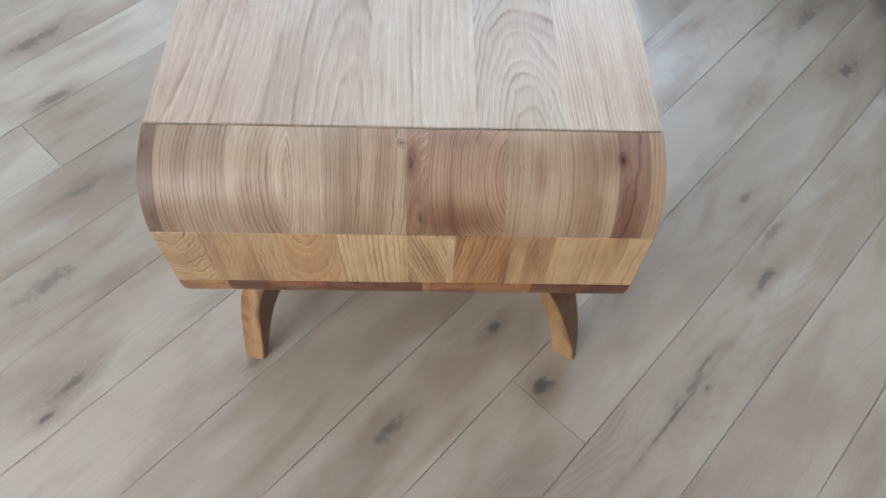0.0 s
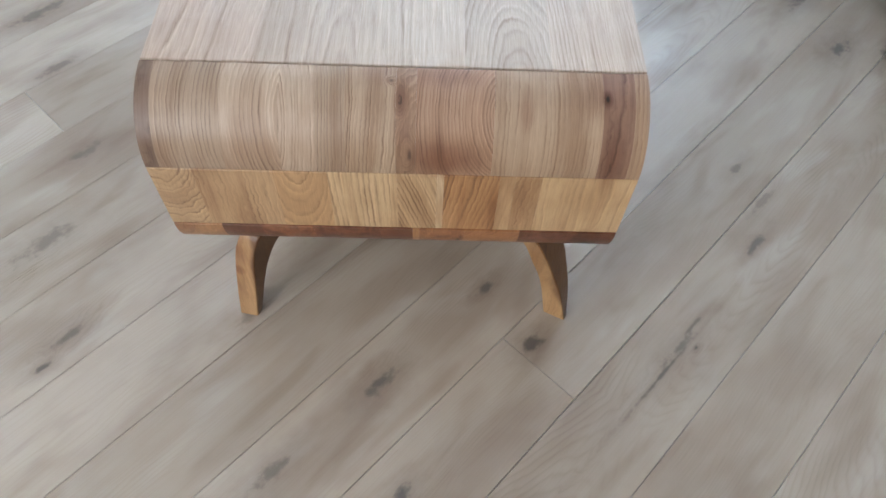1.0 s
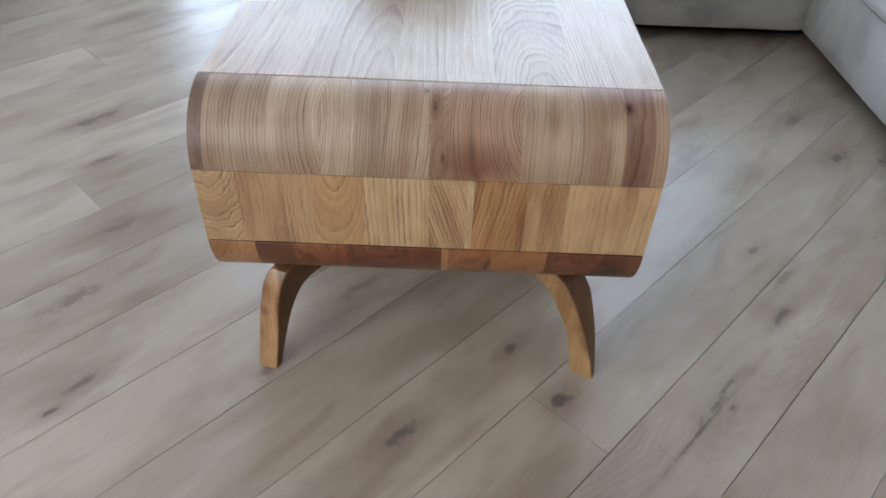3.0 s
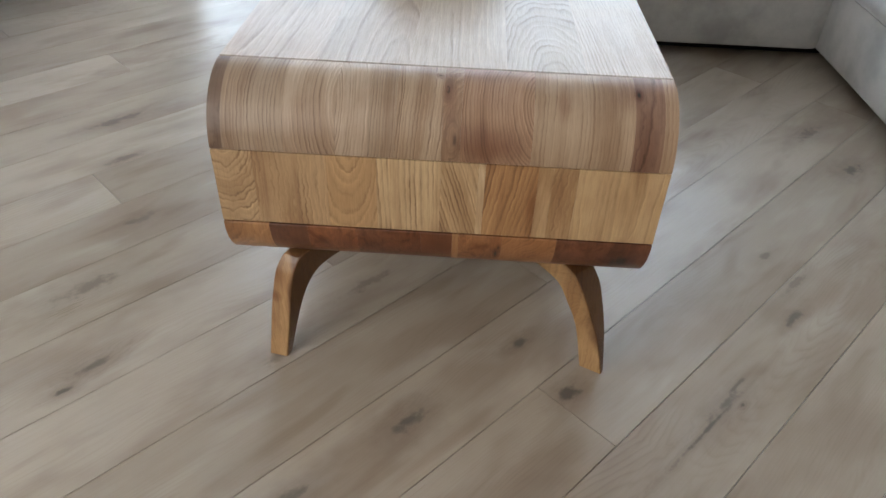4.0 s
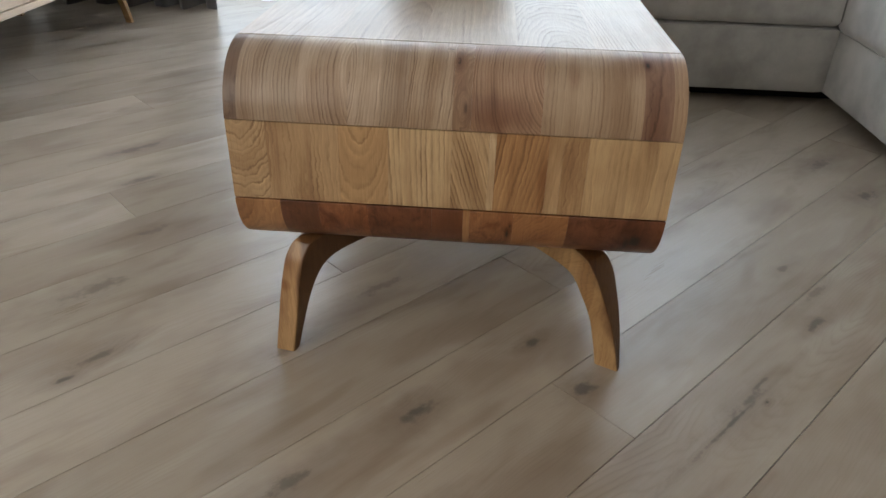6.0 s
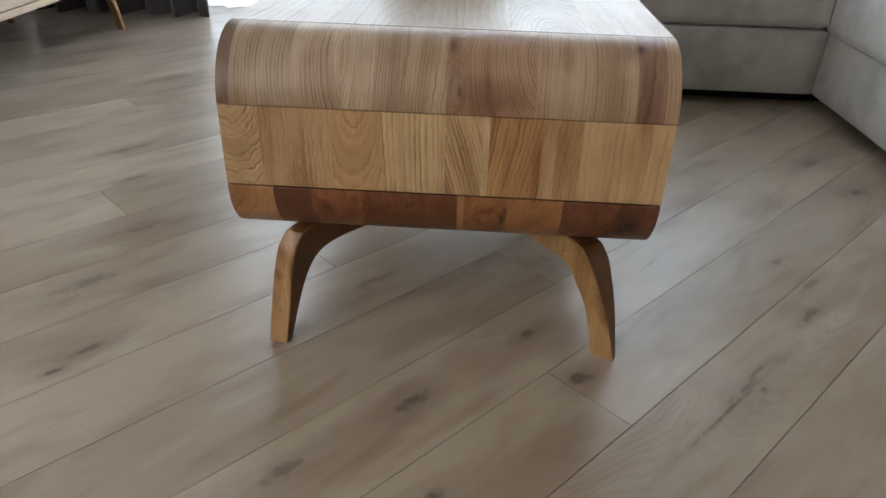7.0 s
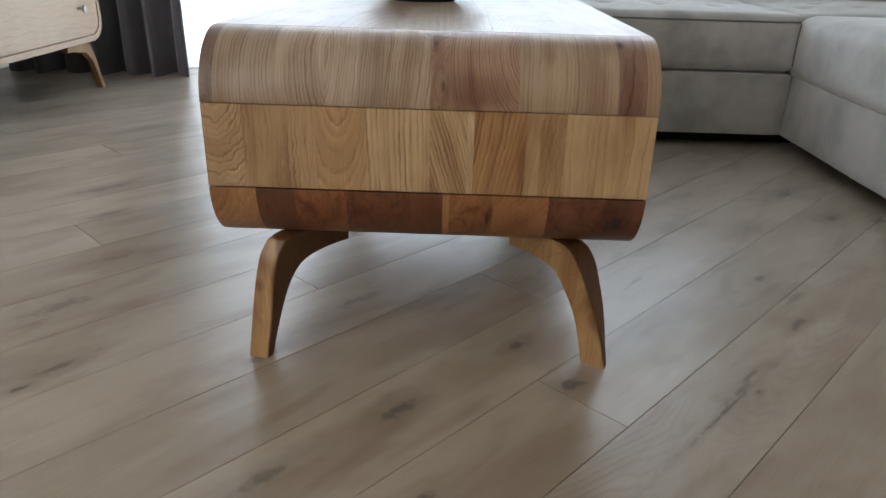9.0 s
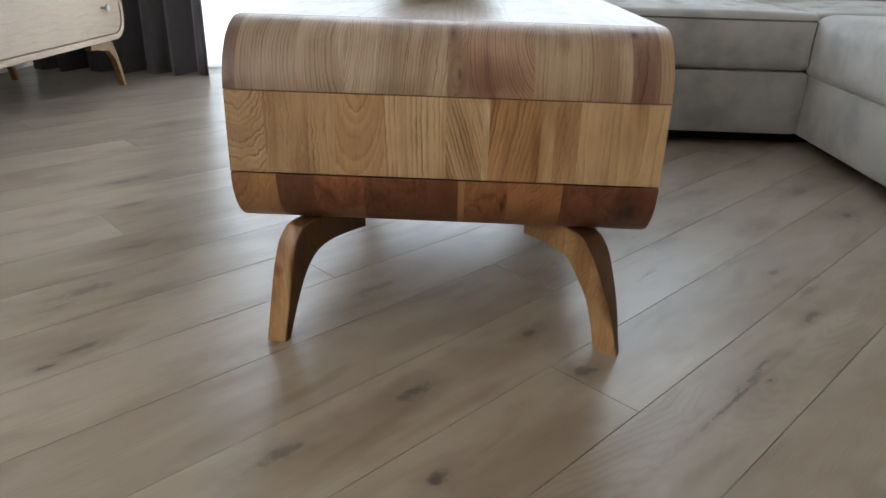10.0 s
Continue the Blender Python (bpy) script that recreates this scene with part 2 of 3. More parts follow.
def woven(name, colour, weave, rough=0.95, mottled=0.25, sheen=0.3, lit_through=None):
    n = Nodes(name)
    p = n.node("ShaderNodeTexCoord").outputs["Object"]
    fine, blot = n.noise(p, weave, 2.0, 0.7), n.noise(p, 6.0, 4.0, 0.6)
    c = n.mix(n.smooth(blot, 0.35, 0.7), (*colour, 1), (*[x * (1 - mottled) for x in colour], 1))
    c = n.mix(n.smooth(fine, 0.4, 0.7, 0.0, 0.5), c, (*[x * 0.7 for x in colour], 1))
    n.bump(fine, 0.35, 0.0012)
    n.out(Base_Color=c, Roughness=rough, Sheen_Weight=sheen, Sheen_Roughness=0.5)
    if lit_through:
        glow, blend = n.node("ShaderNodeBsdfTranslucent"), n.node("ShaderNodeMixShader")
        glow.inputs["Color"].default_value = (*lit_through, 1)
        blend.inputs[0].default_value = 0.22
        n.put(n.bsdf.outputs[0], blend.inputs[1])
        n.put(glow.outputs[0], blend.inputs[2])
        n.put(blend.outputs[0], n.tree.nodes["Material Output"].inputs["Surface"])
    return n.mat


def sheer():
    n = Nodes("sheer_voile")
    p = n.node("ShaderNodeTexCoord").outputs["Object"]
    thread = n.noise(p, 700.0, 1.0)
    through_cloth = n.node("ShaderNodeBsdfTransparent")
    glow = n.node("ShaderNodeBsdfTranslucent")
    glow.inputs["Color"].default_value = (0.9, 0.93, 0.96, 1)
    n.out(Base_Color=(0.85, 0.87, 0.9), Roughness=0.9)
    a, b = n.node("ShaderNodeMixShader"), n.node("ShaderNodeMixShader")
    a.inputs[0].default_value = 0.62
    n.put(n.bsdf.outputs[0], a.inputs[1])
    n.put(glow.outputs[0], a.inputs[2])
    n.put(n.smooth(thread, 0.2, 0.8, 0.97, 1.0), b.inputs[0])
    n.put(through_cloth.outputs[0], b.inputs[1])
    n.put(a.outputs[0], b.inputs[2])
    n.put(b.outputs[0], n.tree.nodes["Material Output"].inputs["Surface"])
    return n.mat


TABLE_KNOTS = [  # along, across, length, width, darkness
    (0.037, 0.250, 0.006, 0.004, 1.0), (0.110, 0.019, 0.014, 0.006, 0.55), (0.045, 0.008, 0.012, 0.004, 0.45), (0.022, -0.004, 0.004, 0.005, 0.5),
    (0.296, 0.264, 0.026, 0.014, 1.0), (0.305, 0.254, 0.026, 0.007, 0.95), (0.298, 0.085, 0.014, 0.003, 0.9), (0.280, 0.088, 0.008, 0.003, 0.7)]
TABLE_STAINS = [  # along, across, length, width, strength
    (0.118, 0.062, 0.018, 0.026, 0.75), (0.012, 0.065, 0.011, 0.026, 0.5), (0.055, 0.010, 0.042, 0.008, 0.6), (0.055, 0.155, 0.018, 0.006, 0.6),
    (0.028, 0.236, 0.020, 0.012, 0.55), (0.115, 0.262, 0.030, 0.008, 0.55), (0.010, -0.02, 0.012, 0.02, 0.35), (0.06, -0.29, 0.05, 0.006, 0.3),
    (0.20, 0.126, 0.040, 0.006, 0.5), (0.20, 0.085, 0.05, 0.005, 0.35), (0.20, 0.160, 0.05, 0.006, 0.3), (0.29, -0.10, 0.012, 0.03, 0.5), (0.30, 0.13, 0.012, 0.014, 0.35),
    (0.29, 0.005, 0.03, 0.012, 0.45), (0.20, -0.235, 0.05, 0.005, 0.4), (0.21, -0.19, 0.05, 0.003, 0.4)]
STAVE = solid_wood("oiled_wood_stave", knots=TABLE_KNOTS, stains=TABLE_STAINS, shine=0.6, rough=0.36, line=0.74)
TOP_STAVE = solid_wood("pale_oiled_top_stave", rings=190.0, line=0.65, rough=0.32, wave=0.9, long=0.4, shine=0.26, mottle=0.45)
LEG_STAINS = [(0.178, -0.235, 0.014, 0.012, 0.8), (0.155, -0.225, 0.016, 0.006, 0.6), (0.115, -0.236, 0.006, 0.006, 0.7), (0.075, -0.245, 0.012, 0.003, 0.4)]
LEG_WOOD = solid_wood("oiled_leg_wood", rings=150.0, line=0.75, tint=(0.43, 0.265, 0.12, 1), wave=0.9)
# right leg: the outer strip's shade is painted in as a brown edge
SHADED_EDGE_LEG_WOOD = solid_wood("oiled_leg_wood_with_shaded_brown_edge", rings=150.0, line=0.75, tint=(0.43, 0.265, 0.12, 1), wave=0.9, heart_shade=(0.2845, -0.27))
# left leg: brown heartwood, darkened further for the shade on the inner face
SHADED_HEART_LEG_WOOD = solid_wood("oiled_leg_wood_with_shaded_brown_heart", rings=150.0, line=0.75, tint=(0.45, 0.275, 0.125, 1), wave=0.9, stains=LEG_STAINS, heart_shade=(-0.235, 0.19))
CABINET_WOOD = solid_wood("pale_cabinet_wood", rings=45.0, line=1.0, rough=0.45, tint=(0.66, 0.51, 0.37, 1), wave=1.2, pore=0.3, mottle=0.25)
# pale stand-in for the unseen underside, bouncing light onto the floor
BOUNCE_PLY = painted("pale_bounce_plywood", (0.60, 0.50, 0.38), 0.6)
# shade of the seam gaps, put into the colour of what lies behind
GAP = painted("shadow_gap_wood", (0.05, 0.03, 0.018), 0.8)
PLANK = floor_wood()
JOINT = painted("dark_floor_joint", (0.06, 0.05, 0.04), 0.9)
# dark tone for the unseen south wall, limits reflections in the table
DARK_WALL = painted("dark_unseen_wall", (0.36, 0.33, 0.30), 0.85)
WALL = painted("warm_white_wall_paint", (0.76, 0.735, 0.69), 0.85)
CEILING = painted("white_ceiling_paint", (0.82, 0.82, 0.81), 0.9)
FRAME = painted("white_window_frame", (0.8, 0.8, 0.8), 0.4)
SOFA = woven("grey_velour", (0.44, 0.43, 0.41), 500.0, mottled=0.38, sheen=0.5)
WELT = woven("dark_grey_welt", (0.17, 0.165, 0.155), 600.0)
BLACK = painted("black_plinth", (0.004, 0.004, 0.0045), 0.95)
DRAPE = woven("charcoal_drape_cloth", (0.085, 0.086, 0.090), 800.0, mottled=0.2, sheen=0.6, lit_through=(0.60, 0.52, 0.54))
VOILE = sheer()
BOWL = painted("dark_slate_glaze", (0.012, 0.017, 0.022), 0.35, 120.0, 0.1, 0.0003)
CHROME = Nodes("brushed_steel").out(Base_Color=(0.62, 0.61, 0.59), Metallic=1.0, Roughness=0.28)

# ---- mesh helpers ----


def part(name, bm, material, parent=None, label="", smooth=True, sharp=40):
    """One mesh object from a bmesh, under a thing or a part."""
    me = bpy.data.meshes.new(name)
    bmesh.ops.recalc_face_normals(bm, faces=bm.faces[:])
    bm.to_mesh(me)
    bm.free()
    me.materials.append(material)
    if smooth:
        me.polygons.foreach_set("use_smooth", [True] * len(me.polygons))
        me.set_sharp_from_angle(angle=radians(sharp))
    ob = new(name, me)
    if parent:
        ob.parent = parent
    if label:
        tagged(ob, label)
    return ob


def empty(name, label, category, group="", kind="", at=(0, 0, 0)):
    ob = new(name)
    ob.location = at
    return tagged(ob, label, category, group, kind)


def box(lo, hi, bevel=0.0, bm=None, segments=2):
    bm = bm or bmesh.new()
    r = bmesh.ops.create_cube(bm, size=1.0)
    for v in r["verts"]:
        v.co = Vector([(a + b) / 2 + c * (b - a) for a, b, c in zip(lo, hi, v.co)])
    if bevel:
        edges = list({e for v in r["verts"] for e in v.link_edges})
        bmesh.ops.bevel(bm, geom=edges, offset=bevel, segments=segments, affect="EDGES", profile=0.5)
    return bm


def loft(rings, closed_ring=True, caps=True):
    """A skin over rings of equally many points."""
    bm = bmesh.new()
    vs = [[bm.verts.new(p) for p in ring] for ring in rings]
    n = len(rings[0])
    for a, b in zip(vs, vs[1:]):
        for i in range(n if closed_ring else n - 1):
            j = (i + 1) % n
            bm.faces.new((a[i], a[j], b[j], b[i]))
    if caps and closed_ring:
        bm.faces.new(vs[0])
        bm.faces.new(vs[-1][::-1])
    return bm


def revolve(profile, steps=48, axis_at=(0, 0, 0)):
    rings = [[(axis_at[0] + r * math.cos(t), axis_at[1] + r * math.sin(t), axis_at[2] + z) for t in
              [2 * math.pi * k / steps for k in range(steps)]] for r, z in profile]
    return loft(rings)


def grain_uv(bm, grain, stave, look_of=(0.5, 0.6)):
    """Writes the UV layers from functions of a corner's place; look_of: strength and waviness of the rings."""
    g, s = bm.loops.layers.uv.new("grain"), bm.loops.layers.uv.new("stave")
    k = bm.loops.layers.uv.new("look")
    for f in bm.faces:
        for loop in f.loops:
            loop[g].uv = grain(loop.vert.co)
            loop[s].uv = stave(loop.vert.co)
            loop[k].uv = look_of
    return bm


# ---- room ----
X0, X1, Y0, Y1, H = -2.08, 4.0, -5.0, 2.62, 2.6


def setting(name, bm, material, label, category):
    return tagged(part(name, bm, material, smooth=False), label, category, kind="structure")


def wall_with_window(name, along, at, out, lo, hi, w0, w1, z0, z1, label):
    """A wall 0.2 m thick, from lo to hi along x or y, with an opening."""
    bm = bmesh.new()
    for a, b, c, d in ((lo, w0, 0, H), (w1, hi, 0, H), (w0, w1, 0, z0), (w0, w1, z1, H)):
        if b - a < 0.01 or d - c < 0.01:
            continue
        if along == "x":
            box((a, min(at, at + out), c), (b, max(at, at + out), d), 0, bm)
        else:
            box((min(at, at + out), a, c), (max(at, at + out), b, d), 0, bm)
    return setting(name, bm, WALL, label, "wall")


wall_with_window("wall_north", "x", Y1, 0.2, X0 - 0.2, X1 + 0.2, -1.54, 1.5, 0.0, 2.45, "warm white painted wall with a wide window")
wall_with_window("wall_west", "y", X0, -0.2, Y0, Y1, -3.8, -1.0, 0.8, 2.4, "warm white painted wall with a side window")
# unseen walls: the light east one adds bounce, the dark south one cuts it
setting("wall_east", box((X1, Y0, 0), (X1 + 0.2, Y1, H)), WALL, "unseen white wall, added for bounce light", "wall")
setting("wall_south", box((X0 - 0.2, Y0 - 0.2, 0), (X1 + 0.2, Y0, H)), DARK_WALL, "unseen wall, darkened to hold back reflections", "wall")
setting("ceiling", box((X0 - 0.2, Y0 - 0.2, H), (X1 + 0.2, Y1 + 0.2, H + 0.2)), CEILING, "plain white painted ceiling", "ceiling")


def window_unit(name, m, width, height, label):
    """A white frame with mullions, standing in the opening; x across, z up."""
    root = empty(name, label, "window", kind="structure")
    root.matrix_world = m
    for x in (-width / 2, -width / 6, width / 6, width / 2 - 0.06):
        part("window_frame", box((x, -0.03, 0.0), (x + 0.06, 0.03, height), 0.004), FRAME, root)
    for z in (0.0, height - 0.06):
        part("window_frame", box((-width / 2, -0.034, z), (width / 2, 0.034, z + 0.06), 0.004), FRAME, root)
    return root


window_unit("window_1", pose(-0.02, Y1 + 0.06, 0.0), 3.04, 2.45, "wide white framed window behind sheer curtains")
window_unit("window_2", pose(X0 - 0.08, -2.4, 0.8, 0, 0, 90), 2.8, 1.6, "white framed side window")

# ---- coffee table ----
TW, TL, TH, TR, TB = 0.60, 0.90, 0.4845, 0.090, 0.189  # width, length, top, corner radius, underside
SEAM = (0.0, TR * math.pi / 2, TR * math.pi / 2 + TH - TB - 2 * TR)
ARC_END = SEAM[2] + TR * math.pi / 2


def band(s, depth):
    """The table's outer band in its long section: s metres on from the seam at the top's end, depth metres in."""
    r = TR - depth
    if s < 0:
        return TR - s, TH - depth
    if s <= SEAM[1]:
        t = s / TR
        return TR - r * math.sin(t), TH - TR + r * math.cos(t)
    if s <= SEAM[2]:
        return depth, TH - TR - (s - SEAM[1])
    if s <= ARC_END:
        t = (s - SEAM[2]) / TR
        return TR - r * math.cos(t), TB + TR - r * math.sin(t)
    return TR + s - ARC_END, TB + depth


def stave(x0, x1, s0, s1, steps, material, parent, colour, figure, thick=0.016):
    """One solid-wood stave of the band. figure: centre of its rings across and along, their stretch, slant, and how far
    they close.
    """
    cu, cv, stretch, slant, arch, density, strong, wavy = figure
    g, e = 0.00005, 0.0009
    rings = []
    for k in range(steps + 1):
        s = s0 + (s1 - s0) * k / steps
        edge = e if k in (0, steps) else 0.0
        y0, z0 = band(s, edge)
        y1, z1 = band(s, thick)
        rings.append([(x0 + g, y0, z0), (x1 - g, y0, z0), (x1 - g, y1, z1), (x0 + g, y1, z1)])
        if k == 0 or k == steps:
            nudge = e if k == 0 else -e
            y2, z2 = band(s + nudge, 0.0)
            y3, z3 = band(s + nudge, thick)
            extra = [(x0 + g, y2, z2), (x1 - g, y2, z2), (x1 - g, y3, z3), (x0 + g, y3, z3)]
            rings.insert(len(rings) if k == 0 else len(rings) - 1, extra)
    bm = loft(rings)

    def along(co):
        best = min((s0 + (s1 - s0) * k / 40 for k in range(41)), key=lambda s: (band(s, 0)[0] - co.y) ** 2 + (band(s, 0)[1] - co.z) ** 2)
        return best
    grain_uv(bm, lambda c: (c.x, along(c)), lambda c: ((c.x + slant * along(c) - cu) * density, (along(c) - cv) * stretch * density), (strong, wavy))
    ob = part("stave", bm, material, parent)
    ob.color = (*colour, arch)
    return ob


def staves(bounds, colours, figures, s0, s1, steps, material, parent):
    for a, b, c, figure in zip(bounds, bounds[1:], colours, figures):
        stave(a, b, s0, s1, steps, material, parent, c, figure)


def oblong(depth, x0, x1, end=TL):
    """The full rounded section, depth metres inside the band, from x0 to x1."""
    half = [band(-(end / 2 - TR), depth)]
    half += [band(SEAM[1] * k / 8, depth) for k in range(9)]
    half += [band(SEAM[2] + (ARC_END - SEAM[2]) * k / 8, depth) for k in range(9)]
    far = [(end - y, z) for y, z in half[1:][::-1]]
    ring = half + far
    return loft([[(x0, y, z) for y, z in ring], [(x1, y, z) for y, z in ring]])


def table_leg(parent, sections, material):
    """A carved leg through its sections: outer far, outer near, inner near, inner far corners."""
    fine = []
    n = len(sections)
    for i in range(n - 1):
        p = [sections[max(0, min(n - 1, i + k))] for k in (-1, 0, 1, 2)]
        for k in range(5):
            t = k / 5
            ring = []
            for c in range(4):
                a, b, d, e = (Vector(q[c]) for q in p)
                ring.append(0.5 * (2 * b + (d - a) * t + (2 * a - 5 * b + 4 * d - e) * t * t + (3 * b - a - 3 * d + e) * t ** 3))
            fine.append(ring)
    fine.append([Vector(c) for c in sections[-1]])
    soft = []
    for ring in fine:
        out = []
        for c in range(4):
            p, q, r = ring[c - 1], ring[c], ring[(c + 1) % 4]
            ea, eb = (p - q), (r - q)
            la, lb = min(0.0025, ea.length * 0.25), min(0.0025, eb.length * 0.25)
            a, b = q + ea.normalized() * la, q + eb.normalized() * lb
            out += [a, (a + b) * 0.3 + q * 0.4, b]
        soft.append(out)
    bm = loft(soft)
    grain_uv(bm, lambda c: (c.x + c.y * 0.6, c.z), lambda c: (c.x, c.z))
    ob = part("leg", bm, material, parent, sharp=18)
    ob.color = (0.4, 0.24, 0.11, 0.0)
    return ob


def coffee_table():
    root = empty("coffee_table", "rounded coffee table of mixed oiled wood staves on splayed legs", "table")
    core = part("carcass", oblong(0.015, -TW / 2 + 0.006, TW / 2 - 0.006), GAP, root, "carcass behind the staves, darkened as the gaps' shade")
    hl = TW / 2
    top = part("tabletop", box((-hl + 0.002, TR + 0.02, TH - 0.0155), (hl - 0.002, TL - TR - 0.02, TH - 0.0125)), GAP, root, "pale grained stave top")
    staves((-hl, -0.168, -0.047, 0.083, 0.187, hl),
           ((0.485, 0.394, 0.320), (0.485, 0.412, 0.341), (0.54, 0.473, 0.398), (0.495, 0.432, 0.364), (0.54, 0.460, 0.382)),
           ((-0.2, 0.3, 0.1, 0.12, 0.3, 0.9, 0.6, 0.6), (-0.06, 0.06, 0.13, 0.0, 0.8, 0.8, 0.6, 0.6), (0.3, -0.2, 0.1, -0.03, 0.3, 1.1, 0.6, 0.5),
            (0.148, 0.03, 0.26, 0.0, 1.0, 0.8, 0.7, 0.9), (0.1, -0.1, 0.08, -0.05, 0.5, 1.0, 0.55, 0.5)), -(TL - 2 * TR), -0.0020, 24, TOP_STAVE, top)
    bend = part("rounded_end", box((-hl + 0.004, TR - 0.02, TH - 0.03), (hl - 0.004, TR + 0.02, TH - 0.0165)), GAP, root, "bent brown and tan stave corner")
    staves((-hl, -0.283, -0.203, -0.135, -0.092, -0.058, 0.002, 0.026, 0.118, 0.246, 0.283, hl),
           ((0.200, 0.138, 0.098), (0.36, 0.275, 0.198), (0.46, 0.365, 0.275), (0.44, 0.345, 0.258), (0.35, 0.265, 0.188), (0.42, 0.322, 0.226), (0.355, 0.248, 0.166),
            (0.378, 0.252, 0.168), (0.41, 0.31, 0.215), (0.25, 0.152, 0.106), (0.35, 0.245, 0.16)),
           ((-0.18, 0.07, 0.3, 0.0, 0.7, 0.8, 0.5, 0.9), (-0.120, 0.072, 0.42, 0.0, 0.95, 1.05, 0.85, 0.45), (-0.112, 0.072, 0.40, 0.0, 0.95, 1.0, 1.05, 0.4),
            (-0.165, 0.072, 0.40, 0.0, 0.95, 1.1, 1.0, 0.4), (-0.165, 0.072, 0.42, 0.0, 0.95, 1.2, 0.95, 0.5), (-0.150, 0.050, 0.42, 0.0, 0.95, 1.05, 1.1, 0.8), (0.055, 0.115, 0.55, 0.0, 0.9, 0.9, 1.0, 1.25),
            (0.140, 0.062, 0.62, 0.0, 1.0, 1.15, 1.0, 0.5), (0.4, 0.07, 0.2, 0.0, 0.1, 1.1, 0.6, 0.3),
            (0.4, 0.05, 0.3, 0.0, 0.3, 1.0, 0.9, 0.5), (0.2, 0.05, 0.1, 0.0, 0.2, 0.8, 0.8, 0.3)), 0.0004, SEAM[1] - 0.0004, 14, STAVE, bend)
    flat = part("end_panel", box((-hl + 0.004, 0.0165, TH - TR - 0.11), (hl - 0.004, 0.03, TH - TR - 0.005)), GAP, root, "honey coloured drawer end of staves")
    staves((-hl, -0.247, -0.149, -0.082, 0.003, 0.053, 0.0615, 0.131, 0.150, 0.183, hl),
           ((0.48, 0.34, 0.195), (0.46, 0.315, 0.175), (0.47, 0.305, 0.155), (0.57, 0.425, 0.25), (0.54, 0.395, 0.23), (0.66, 0.53, 0.35),
            (0.43, 0.25, 0.115), (0.54, 0.385, 0.22), (0.42, 0.27, 0.14), (0.53, 0.378, 0.21)),
           ((-0.268, 0.118, 0.60, 0.15, 1.0, 0.70, 1.0, 1.25), (-0.30, 0.30, 0.20, -0.05, 0.4, 0.70, 0.8, 0.75), (-0.112, 0.02, 0.20, 0.0, 0.8, 1.25, 0.75, 0.7),
            (0.3, 0.2, 0.1, 0.0, 0.1, 0.8, 1.0, 0.2), (0.2, 0.2, 0.1, -0.30, 0.0, 0.85, 1.2, 0.25), (0.2, 0.2, 0.1, -0.1, 0.0, 0.8, 0.3, 0.25),
            (-0.1, 0.2, 0.1, 0.20, 0.0, 0.7, 0.95, 0.3), (-0.1, 0.2, 0.1, 0.12, 0.0, 0.6, 0.3, 0.3), (0.5, 0.2, 0.1, 0.1, 0.1, 0.7, 0.6, 0.6), (0.5, 0.2, 0.1, 0.0, 0.1, 0.6, 0.45, 0.25)), SEAM[1] + 0.0006, SEAM[2] - 0.0012, 2, STAVE, flat)
    low = part("rounded_foot_rail", box((-hl + 0.004, TR - 0.02, TB + 0.0165), (hl - 0.004, TR + 0.02, TB + 0.03)), GAP, root, "dark red-brown stave lower corner")
    staves((-hl, -0.236, -0.182, -0.112, -0.022, 0.022, 0.031, 0.092, 0.168, hl),
           ((0.40, 0.215, 0.095), (0.150, 0.058, 0.026), (0.275, 0.112, 0.046), (0.185, 0.070, 0.030), (0.17, 0.064, 0.027), (0.44, 0.25, 0.115),
            (0.30, 0.135, 0.055), (0.36, 0.175, 0.072), (0.165, 0.064, 0.031)),
           ((-0.285, 0.235, 0.6, 0.2, 1.0, 0.5, 0.7, 1.3), (-0.1, 0.3, 0.4, 0.0, 0.7, 0.4, 0.3, 1.5), (-0.10, 0.35, 0.9, 0.6, 0.6, 0.5, 0.5, 1.8), (-0.10, 0.35, 0.9, 0.3, 0.8, 0.5, 0.4, 2.0),
            (0.1, 0.3, 0.2, 0.0, 0.2, 0.7, 0.7, 1.0), (0.1, 0.3, 0.1, 0.0, 0.1, 1.0, 0.5, 0.3), (0.03, 0.36, 0.9, 0.5, 0.9, 0.5, 0.5, 1.7),
            (0.20, 0.25, 0.7, 0.8, 0.5, 0.55, 0.8, 1.0), (0.26, 0.29, 0.6, 0.3, 0.9, 0.5, 0.3, 1.7)), SEAM[2] + 0.0012, ARC_END, 12, STAVE, low)
    under = part("underside", box((-hl + 0.003, TR, TB), (hl - 0.003, TL - TR, TB + 0.014)), BOUNCE_PLY, root, "unseen underside, made pale to brighten the floor below")
    ring_far = [[(x, TL - y, z) for y, z in [band(s, 0.0) for s in np.linspace(0.0, ARC_END, 30)] + [band(s, 0.014) for s in np.linspace(ARC_END, 0.0, 30)]] for x in (-hl, hl)]
    bm = loft(ring_far)
    grain_uv(bm, lambda c: (c.x, c.z), lambda c: (c.x, c.z))
    part("rounded_end", bm, LEG_WOOD, root)
